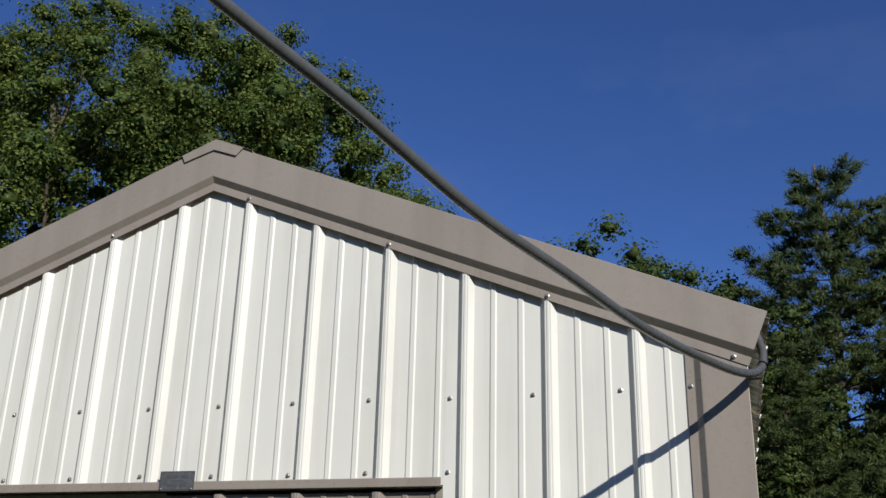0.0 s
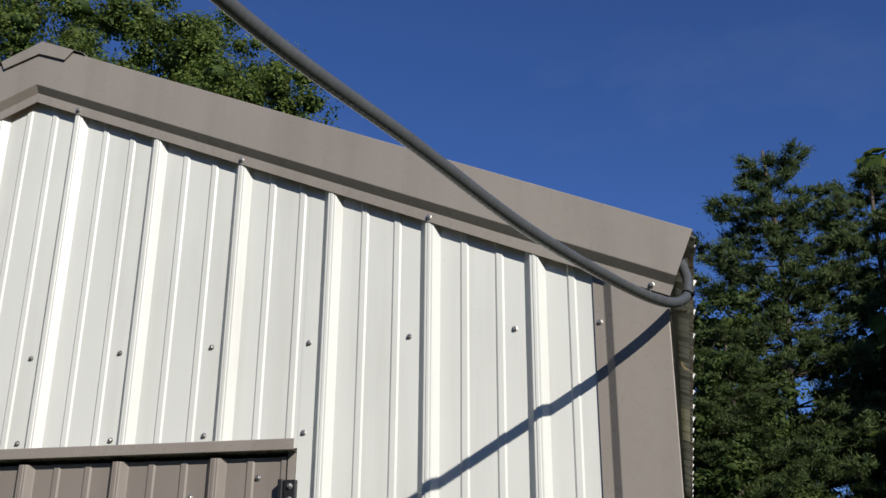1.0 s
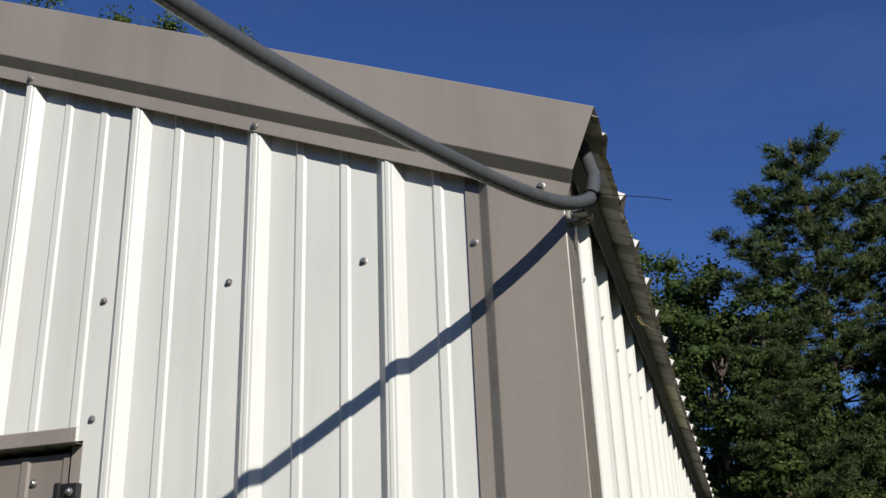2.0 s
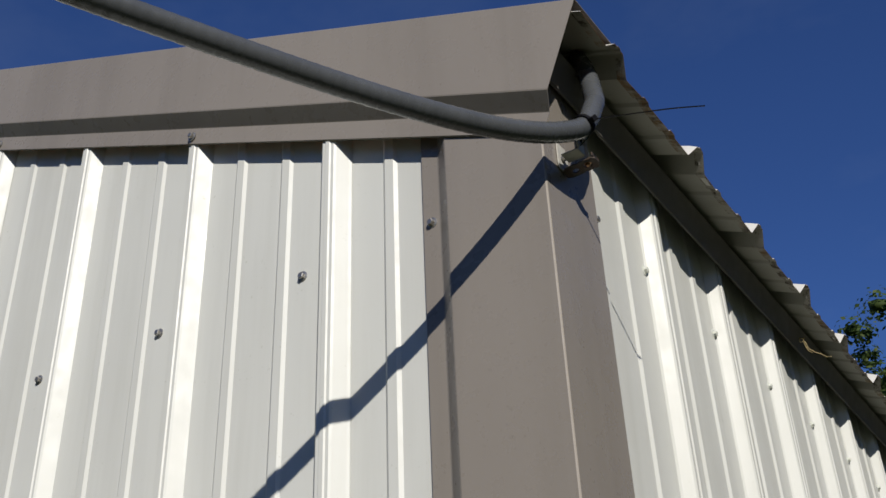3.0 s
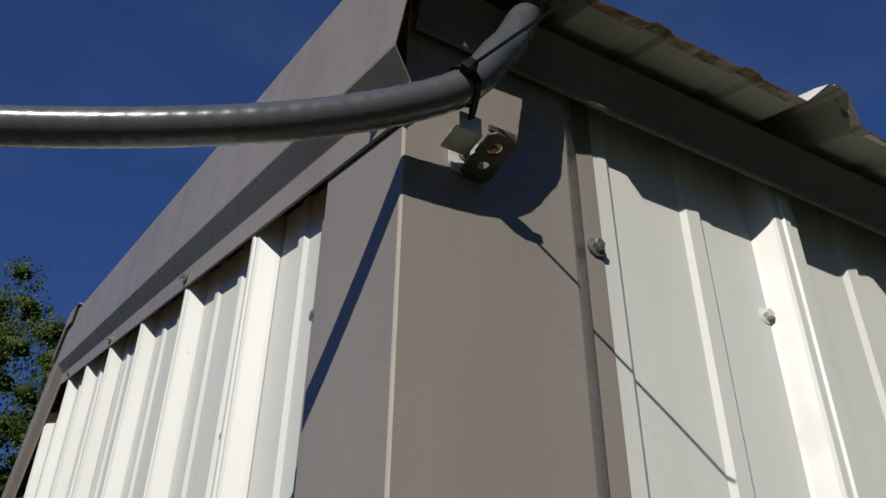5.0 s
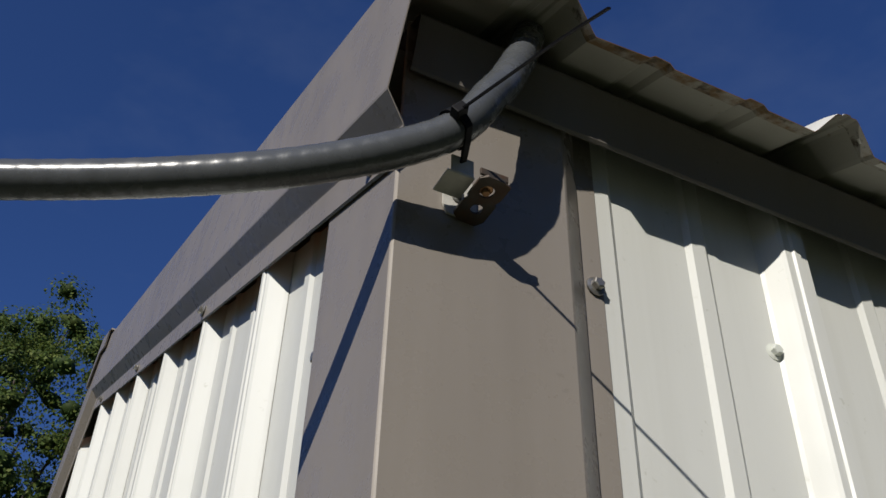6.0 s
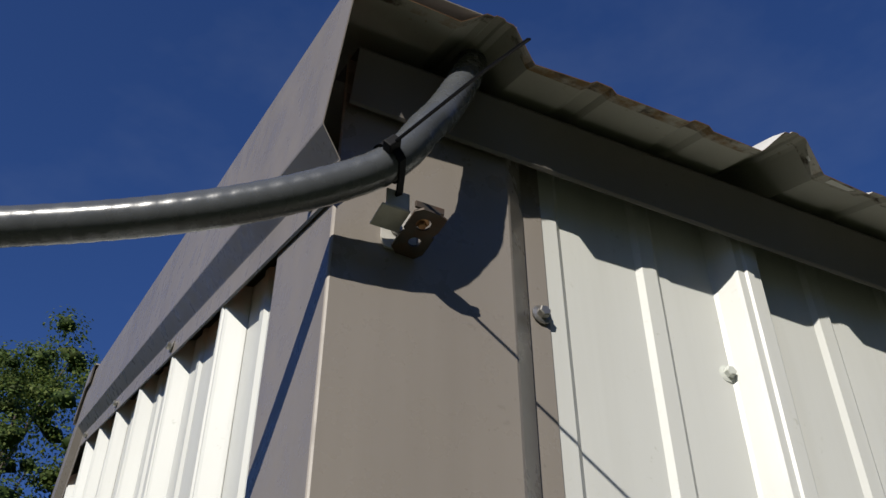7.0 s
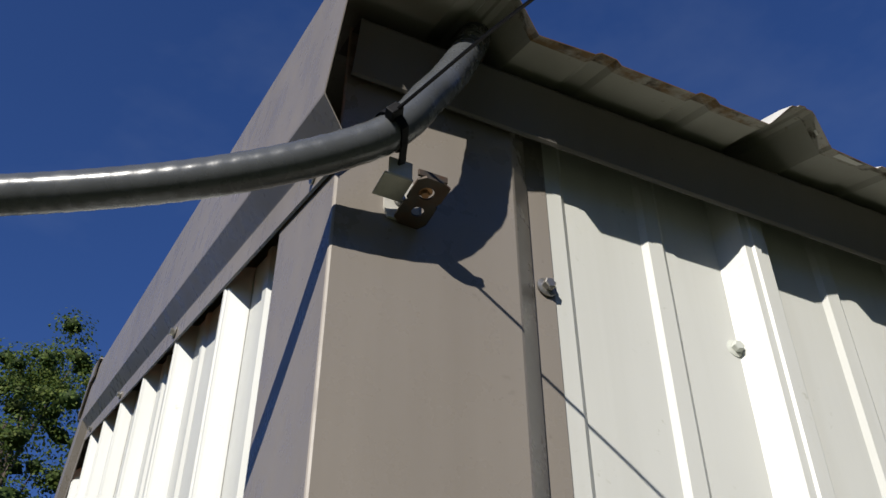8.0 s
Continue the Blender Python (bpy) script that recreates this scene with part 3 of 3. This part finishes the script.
conduit = thing("electrical_conduit", "grey flexible plastic conduit tied to a bracket under the eave", "conduit")
cv, cf = tube(fine, 0.0139, 18, bead=lambda i: 1.0 + 0.012 * math.cos(math.tau * i / 4))
child("sheath", mesh_of("sheath", cv, cf, [CONDUIT], smooth=True), conduit)


# ---- cable tie ----
def flat_strip(points, width, thick, side):
    verts, faces = [], []
    for i, p in enumerate(points):
        d = (points[min(i + 1, len(points) - 1)] - points[max(i - 1, 0)]).normalized()
        w = side(i).normalized()
        n = d.cross(w).normalized()
        for a, b in ((-1, -1), (1, -1), (1, 1), (-1, 1)):
            verts.append(p + w * a * width / 2 + n * b * thick / 2)
    for i in range(len(points) - 1):
        for k in range(4):
            a, b = i * 4 + k, i * 4 + (k + 1) % 4
            faces.append((a, b, b + 4, a + 4))
    faces += [(3, 2, 1, 0), tuple(len(verts) - 4 + k for k in range(4))]
    return verts, faces


def cable_tie():
    tie = thing("cable_tie", "black nylon cable tie holding the conduit to its bracket", "cable tie")
    centre = min(fine, key=lambda p: (p - Vector((2.069, -0.012, 2.492))).length)
    i = fine.index(centre)
    d = (fine[i + 4] - fine[i - 4]).normalized()
    down = (Vector((0, 0, -1)) - d * -d.z).normalized()
    sidew = d.cross(down)
    anchor = Vector((2.058, 0.002, 2.468))
    loop = []
    for k in range(33):
        a = math.tau * k / 32
        r = 0.0153
        p = centre + (down * math.cos(a) + sidew * math.sin(a)) * r
        pull = max(0.0, (math.cos(a) - 0.72) / 0.28)
        loop.append(p.lerp(anchor + sidew * math.sin(a) * 0.012, pull))
    v, f = flat_strip(loop, 0.0062, 0.0016, lambda k: d)
    child("strap", mesh_of("strap", v, f, [BLACK]), tie)
    face = Vector((0.9, -0.3, 0.05))
    face = (face - d * face.dot(d)).normalized()
    head_at = centre + face * 0.0175
    bm = bmesh.new()
    add_box(bm, (-0.0055, -0.0048, -0.004), (0.0055, 0.0048, 0.004), 0.001)
    m = Matrix((d, sidew, down)).transposed().to_4x4()
    m.translation = head_at
    bm.transform(m)
    part("head", bm, BLACK, tie)
    tip = Vector((2.227, 0.016, 2.467))
    bend = [head_at, head_at.lerp(tip, 0.3) + Vector((0, 0, 0.001)), head_at.lerp(tip, 0.7) + Vector((0, 0, 0.002)), tip]
    pts = spline(bend, 6)
    v, f = flat_strip(pts, 0.0026, 0.0014, lambda k: Vector((0.1, 0.9, 0.4)))
    child("tail", mesh_of("tail", v, f, [BLACK]), tie)


cable_tie()


# ---- bracket on the corner trim ----
def punched_plate(bm, m, width, length, thick, holes, rim=14):
    """A plate in x (width) and y (length) with round holes at (x, y, r), one below the other."""
    ys = [0.0] + [(holes[i][1] + holes[i + 1][1]) / 2 for i in range(len(holes) - 1)] + [length]
    for (cx, cy, r), y0, y1 in zip(holes, ys, ys[1:]):
        ring, frame_pts = [], []
        for k in range(rim):
            a = math.tau * (k + 0.5) / rim
            ca, sa = math.cos(a), math.sin(a)
            ring.append((cx + r * ca, cy + r * sa))
            lim = []
            if abs(ca) > 1e-6:
                lim.append(((width / 2 if ca > 0 else -width / 2) - cx) / ca)
            if abs(sa) > 1e-6:
                lim.append(((y1 if sa > 0 else y0) - cy) / sa)
            q = min(lim)
            frame_pts.append((cx + q * ca, cy + q * sa))
        lo = [[bm.verts.new(m @ Vector((x, y, z))) for x, y in pts] for z in (0, thick) for pts in (ring, frame_pts)]
        for k in range(rim):
            j = (k + 1) % rim
            bm.faces.new((lo[0][k], lo[0][j], lo[1][j], lo[1][k]))
            bm.faces.new((lo[2][k], lo[3][k], lo[3][j], lo[2][j]))
            bm.faces.new((lo[0][j], lo[0][k], lo[2][k], lo[2][j]))
            bm.faces.new((lo[1][k], lo[1][j], lo[3][j], lo[3][k]))


def conduit_bracket():
    br = thing("conduit_bracket", "small bent galvanised steel bracket, rusting, on the corner trim", "bracket")
    wx = 2.0275
    bm = bmesh.new()
    m = Matrix.Translation((wx, 0.016, 2.450)) @ Matrix(((0, 0, 1), (1, 0, 0), (0, 1, 0))).to_4x4()
    punched_plate(bm, m, 0.028, 0.040, 0.002, [(-0.002, 0.018, 0.0035)])
    part("base_plate", bm, GALV, br)
    bm = bmesh.new()
    m = Matrix.Translation((wx, 0.021, 2.4495)) @ Matrix(((0, 1, 0), (1, 0, 0), (0, 0, -1))).to_4x4() @ pose(0, 0, 0, -6, 0, -3)
    punched_plate(bm, m, 0.025, 0.047, 0.002, [(0.001, 0.0155, 0.0048), (-0.001, 0.0335, 0.0058)])
    add_box(bm, (wx + 0.044, 0.010, 2.4545), (wx + 0.046, 0.0325, 2.4605), 0.0005)
    part("punched_leg", bm, RUSTY, br, "rust-brown plate with two round holes")
    bm = bmesh.new()
    add_box(bm, (wx + 0.012, -0.0115, 2.4565), (wx + 0.036, 0.0105, 2.4585), 0.0006)
    add_box(bm, (wx + 0.0345, -0.0085, 2.4575), (wx + 0.0365, 0.0095, 2.4735), 0.0006)
    part("saddle", bm, GALV, br, "bright bent steel saddle")
    for at, out, mat in (((wx + 0.002, 0.014, 2.468), (1, 0, 0), 0), ((wx + 0.034, 0.0205, 2.4535), (0, 0, -1), 1)):
        ob = new("bolt", SCREW_MESH)
        ob.parent = br
        ob.matrix_basis = Matrix.Translation(at) @ Vector(out).to_track_quat("Z", "Y").to_matrix().to_4x4() @ Matrix.Scale(0.62, 4)
        if mat:
            ob.data = SCREW_MESH.copy()
            ob.data.materials[0] = COPPER


conduit_bracket()


# ---- dry straw caught under the eave ----
def straw():
    st = thing("straw_wisp", "wisp of dry straw caught under the eave", "straw")
    rnd = random.Random(8)
    for i in range(3):
        a = Vector((2.05, 1.118 + rnd.uniform(-0.02, 0.02), 2.60))
        pts = [a]
        for k in range(5):
            pts.append(pts[-1] + Vector((rnd.uniform(-0.004, 0.014), rnd.uniform(-0.02, 0.02), rnd.uniform(-0.018, -0.004))))
        v, f = tube(spline(pts, 3), 0.0009, 5)
        child("stalk", mesh_of("stalk", v, f, [STRAW], smooth=True), st)


STRAW = plain("dry_straw", (0.42, 0.33, 0.16), 0.7)
straw()


# ---- overhead wires beyond the shed ----
def aim(az, el, dist):
    """A place seen from the yard under these angles (degrees from +y towards +x, and up)."""
    a, e = radians(az), radians(el)
    return Vector((2.1 + dist * math.sin(a), -2.4 + dist * math.cos(a), 1.63 + dist * math.tan(e)))


WIRE = plain("weathered_wire", (0.2, 0.2, 0.2), 0.5)
for (a0, e0, a1, e1, dist) in ((-2.5, 14.7, 15.0, 12.8, 20.5), (-3.0, 11.2, 15.0, 9.2, 20.2), (-49.0, 24.0, -25.5, 19.0, 22.6)):
    p, q = aim(a0, e0, dist + 8), aim(a1, e1, dist + 8)
    pts = [p.lerp(q, i / 24) + Vector((0, 0, -0.12 * 4 * (i / 24) * (1 - i / 24))) for i in range(25)]
    v, f = tube(pts, 0.0042, 6)
    tagged(new("overhead_wire", mesh_of("overhead_wire", v, f, [WIRE], smooth=True)), "thin grey overhead wire strung before the trees", "wire", group="overhead wires")


# ---- trees ----
def quads_mesh(name, centres, u, v, mat):
    """One small leaf-shaped quad at each centre, spanned by u (length) and v (width)."""
    n = len(centres)
    verts = np.empty((n, 4, 3))
    verts[:, 0], verts[:, 1], verts[:, 2], verts[:, 3] = centres - u, centres + v - u * 0.1, centres + u, centres - v - u * 0.1
    me = bpy.data.meshes.new(name)
    me.vertices.add(n * 4)
    me.vertices.foreach_set("co", verts.reshape(-1))
    me.loops.add(n * 4)
    me.loops.foreach_set("vertex_index", np.arange(n * 4, dtype=np.int32))
    me.polygons.add(n)
    me.polygons.foreach_set("loop_start", np.arange(0, n * 4, 4, dtype=np.int32))
    me.materials.append(mat)
    me.update(calc_edges=True)
    return me


def unit(a):
    return a / np.maximum(np.linalg.norm(a, axis=1, keepdims=True), 1e-9)


def limbs_mesh(paths):
    verts, faces = [], []
    for pts, r in paths:
        v, f = tube(pts, r, 5, taper=lambda t: 1 - 0.85 * t)
        off = len(verts)
        verts += v
        faces += [tuple(off + i for i in q) for q in f]
    return mesh_of("trunk", verts, faces, [BARK], smooth=True)


ICO = bmesh.new()
bmesh.ops.create_icosphere(ICO, subdivisions=1, radius=1.0)
BALL_V = np.array([v.co[:] for v in ICO.verts])
BALL_F = np.array([[v.index for v in f.verts] for f in ICO.faces])
ICO.free()


def masses_mesh(name, centres, radii, mat, rng, ragged=0.25):
    """Uneven lumps of close foliage, one round each centre, inside the loose leaves."""
    n, k = len(centres), len(BALL_V)
    lump = BALL_V[None] * (1 + ragged * rng.normal(size=(n, k, 1)).clip(-1.6, 1.6)) * radii[:, None, :] + centres[:, None, :]
    tris = (BALL_F[None] + (np.arange(n) * k)[:, None, None]).reshape(-1)
    me = bpy.data.meshes.new(name)
    me.vertices.add(n * k)
    me.vertices.foreach_set("co", lump.reshape(-1))
    me.loops.add(len(tris))
    me.loops.foreach_set("vertex_index", tris.astype(np.int32))
    me.polygons.add(len(tris) // 3)
    me.polygons.foreach_set("loop_start", np.arange(0, len(tris), 3, dtype=np.int32))
    me.materials.append(mat)
    me.update(calc_edges=True)
    return me


def broadleaf(seed, height, radius, low, clumps=430, leaves=270, size=0.051, rough=0.26, leaf=None):
    """Trunk, forking limbs and a crown of leaf clumps round the limb ends, with gaps between."""
    rng = np.random.default_rng(seed)
    tree = thing("tree", "tall broadleaf tree in full green summer leaf", "tree", group="wood behind the shed")
    base = Vector((0, 0, 0))
    paths = []
    spine = [Vector((0.25 * math.sin(i * 0.9 + seed), 0.25 * math.cos(i * 0.7 + seed), height * 0.86 * i / 8)) for i in range(9)]
    spine[0] = Vector((0, 0, -0.2))
    paths.append((spine, 0.022 * height))
    tips = []
    mid = (height + low) / 2
    for k in range(clumps):
        u = rng.normal(size=3)
        u /= np.linalg.norm(u)
        rad = rng.uniform(0.45, 1.0) ** 0.5
        wave = 1 + rough * noise.noise(Vector(u * 1.7) + Vector((seed, 0, 0)))
        egg = 1.0 - 0.25 * max(u[2], 0)
        tips.append(np.array([u[0] * radius * rad * wave * egg, u[1] * radius * rad * wave * egg, mid + u[2] * (height - low) / 2 * rad * wave]))
    for k in rng.choice(clumps, min(clumps, 30), replace=False):
        t = tips[k]
        z0 = max(low * 0.6, min(height * 0.8, t[2] - np.hypot(t[0], t[1]) * 0.9))
        a = spine[min(8, max(0, int(z0 / (height * 0.86) * 8)))]
        b = Vector(t)
        bend = a.lerp(b, 0.5) + Vector((0, 0, 0.06 * (b - a).length))
        paths.append((spline([a, bend, b], 4), 0.0042 * height))
    child("trunk", limbs_mesh(paths), tree)
    cs, us, vs, rs = [], [], [], []
    for t in tips:
        n = int(leaves * rng.uniform(0.5, 1.4))
        r = rng.uniform(0.55, 1.2) * radius * 0.125
        rs.append((r * 0.5, r * 0.5, r * 0.36))
        p = rng.normal(size=(n, 3))
        p = unit(p) * (rng.uniform(0.2, 1.0, size=(n, 1)) ** 0.55) * np.array([r * 1.3, r * 1.3, r * 0.9])
        out = unit(p + np.array([0, 0, 0.4 * r]))
        nrm = unit(out + rng.normal(size=(n, 3)) * 0.42 + np.array([0, 0, 0.3]))
        tan = unit(np.cross(nrm, rng.normal(size=(n, 3))))
        s = size * rng.uniform(0.6, 1.35, size=(n, 1))
        cs.append(p + t)
        us.append(tan * s)
        vs.append(np.cross(nrm, tan) * s * 0.62)
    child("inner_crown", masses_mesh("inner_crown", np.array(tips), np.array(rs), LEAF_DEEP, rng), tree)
    child("crown", quads_mesh("crown", np.vstack(cs), np.vstack(us), np.vstack(vs), leaf or LEAF), tree)
    return tree


def white_pine(seed, height, spread):
    """Straight trunk with whorls of near-level boughs that carry upswept needle tufts."""
    rng = np.random.default_rng(seed)
    tree = thing("pine_tree", "tall dark green pine with layered open boughs", "pine tree", group="pines behind the shed")
    paths = [([Vector((0.08 * math.sin(i), 0.08 * math.cos(i * 1.3), height * i / 10 - 0.2 * (i == 0))) for i in range(11)], 0.017 * height)]
    cs, us, vs, lumps = [], [], [], []

    def bough_of(z, a, reach, rise, rel):
        d = Vector((math.cos(a), math.sin(a), 0))
        p0 = Vector((0, 0, z))
        p1 = p0 + d * reach * 0.55 + Vector((0, 0, reach * rise * 0.3))
        p2 = p0 + d * reach + Vector((0, 0, reach * rise))
        bough = spline([p0, p1, p2], 6)
        paths.append((bough, 0.0035 * height * (1.15 - rel)))
        tufts = max(6, int(reach * 7.5))
        for j in range(tufts):
            f = 0.25 + 0.75 * (j + rng.uniform(0, 1)) / tufts
            c = bough[min(len(bough) - 1, int(f * (len(bough) - 1)))]
            side = Vector((-d.y, d.x, 0)) * rng.normal() * reach * 0.19 * (1.2 - f * 0.85)
            c = np.array(c + side + Vector((0, 0, rng.uniform(-0.06, 0.34) * (1.1 - f * 0.6))))
            lumps.append(c)
            m = int(rng.uniform(60, 86))
            dirs = unit(rng.normal(size=(m, 3)) + np.array([d.x * 0.9, d.y * 0.9, 0.8]))
            ln = rng.uniform(0.1, 0.19, size=(m, 1))
            pos = c + rng.normal(size=(m, 3)) * np.array([0.11, 0.11, 0.06]) + dirs * ln * 0.5
            wid = unit(np.cross(dirs, rng.normal(size=(m, 3)))) * rng.uniform(0.011, 0.019, size=(m, 1))
            cs.append(pos)
            us.append(dirs * ln * 0.6)
            vs.append(wid)

    z = height * 0.1
    while z < height * 0.985:
        rel = z / height
        n = rng.integers(5, 9)
        turn = rng.uniform(0, math.tau)
        for k in range(n):
            a = turn + math.tau * k / n + rng.uniform(-0.35, 0.35)
            reach = spread * (1 - rel) ** 0.58 * rng.uniform(0.42, 1.15) + 0.32
            bough_of(z, a, reach, rng.uniform(0.05, 0.55) + 1.2 * max(0, rel - 0.8), rel)
        z += height * rng.uniform(0.04, 0.058)
    bough_of(height * 0.775, 2.8, 2.75, 0.25, 0.7)
    bough_of(height * 0.76, 2.65, 1.8, 0.2, 0.7)
    child("trunk", limbs_mesh(paths), tree)
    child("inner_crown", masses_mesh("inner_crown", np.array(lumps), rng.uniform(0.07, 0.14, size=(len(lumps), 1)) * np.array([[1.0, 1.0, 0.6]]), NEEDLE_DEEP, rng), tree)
    child("crown", quads_mesh("crown", np.vstack(cs), np.vstack(us), np.vstack(vs), NEEDLE), tree)
    return tree


def stand(tree, az, dist, scale=1.0, turn=0.0, first=False):
    p = aim(az, 0, dist)
    m = Matrix.Translation((p.x, p.y, -0.1)) @ pose(0, 0, 0, 0, 0, turn)
    if first:
        tree.matrix_basis = m @ Matrix.Scale(scale, 4)
        return tree
    ob = copy_thing(tree, m)
    ob.scale = (scale, scale, scale)
    return ob


def bare(tree):
    for o in tree.children:
        o.matrix_parent_inverse = Matrix()
    return tree


oak_a = bare(broadleaf(3, 18.0, 4.8, 3.0))
oak_b = bare(broadleaf(11, 17.0, 4.3, 2.5))
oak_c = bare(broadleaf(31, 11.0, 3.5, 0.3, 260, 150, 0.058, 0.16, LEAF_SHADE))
pine_a = bare(white_pine(5, 16.0, 5.2))
stand(oak_a, -41, 26.5, 1.05, 0, True)
stand(oak_b, -32.5, 27.5, 1.17, 40, True)
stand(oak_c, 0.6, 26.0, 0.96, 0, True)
stand(pine_a, 6.3, 27.0, 0.915, 20, True)
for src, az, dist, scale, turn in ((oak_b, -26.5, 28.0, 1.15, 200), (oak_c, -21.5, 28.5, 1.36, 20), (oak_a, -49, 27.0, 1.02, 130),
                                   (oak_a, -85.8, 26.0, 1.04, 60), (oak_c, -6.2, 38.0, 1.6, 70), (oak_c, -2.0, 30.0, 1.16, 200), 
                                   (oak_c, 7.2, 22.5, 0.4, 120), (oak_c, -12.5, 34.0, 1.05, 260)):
    stand(src, az, dist, scale, turn)
stand(pine_a, 11.8, 29.0, 0.9, 160)
stand(pine_a, 3.0, 24.5, 0.56, 80)

# filler trees: copies behind the wood, and an unseen ring round the yard
filler_tree = bare(broadleaf(41, 15.0, 4.6, 0.5, 110, 40, 0.3))
stand(filler_tree, 26, 27.0, 1.0, 0, True)
stand(filler_tree, 18.5, 30.0, 1.1, 140)
stand(filler_tree, -57, 27.0, 1.15, 0)
for az, dist, scale, turn in ((-2.0, 37.0, 0.55, 30), (3.5, 35.0, 0.62, 100), (9.5, 35.0, 0.62, 190), (14.0, 36.0, 0.66, 250), (-87.5, 33.0, 0.98, 15)):
    stand(filler_tree, az, dist, scale, turn)
stand(filler_tree, -67, 27.0, 1.15, 0)
stand(filler_tree, -76, 27.5, 1.1, 50)
stand(filler_tree, -97, 28.5, 0.9, 80)
# added unseen trees that block low sky light: taller east, lower towards the sun
for k in range(21):
    az = 37 + k * 10.5
    stand(filler_tree, az, 27.0 + 3 * math.sin(k * 2.1), (0.95 + 0.08 * math.sin(k * 1.7)) * (0.82 if 110 < az < 165 else 1.5 if az < 105 else 1.05), k * 77)
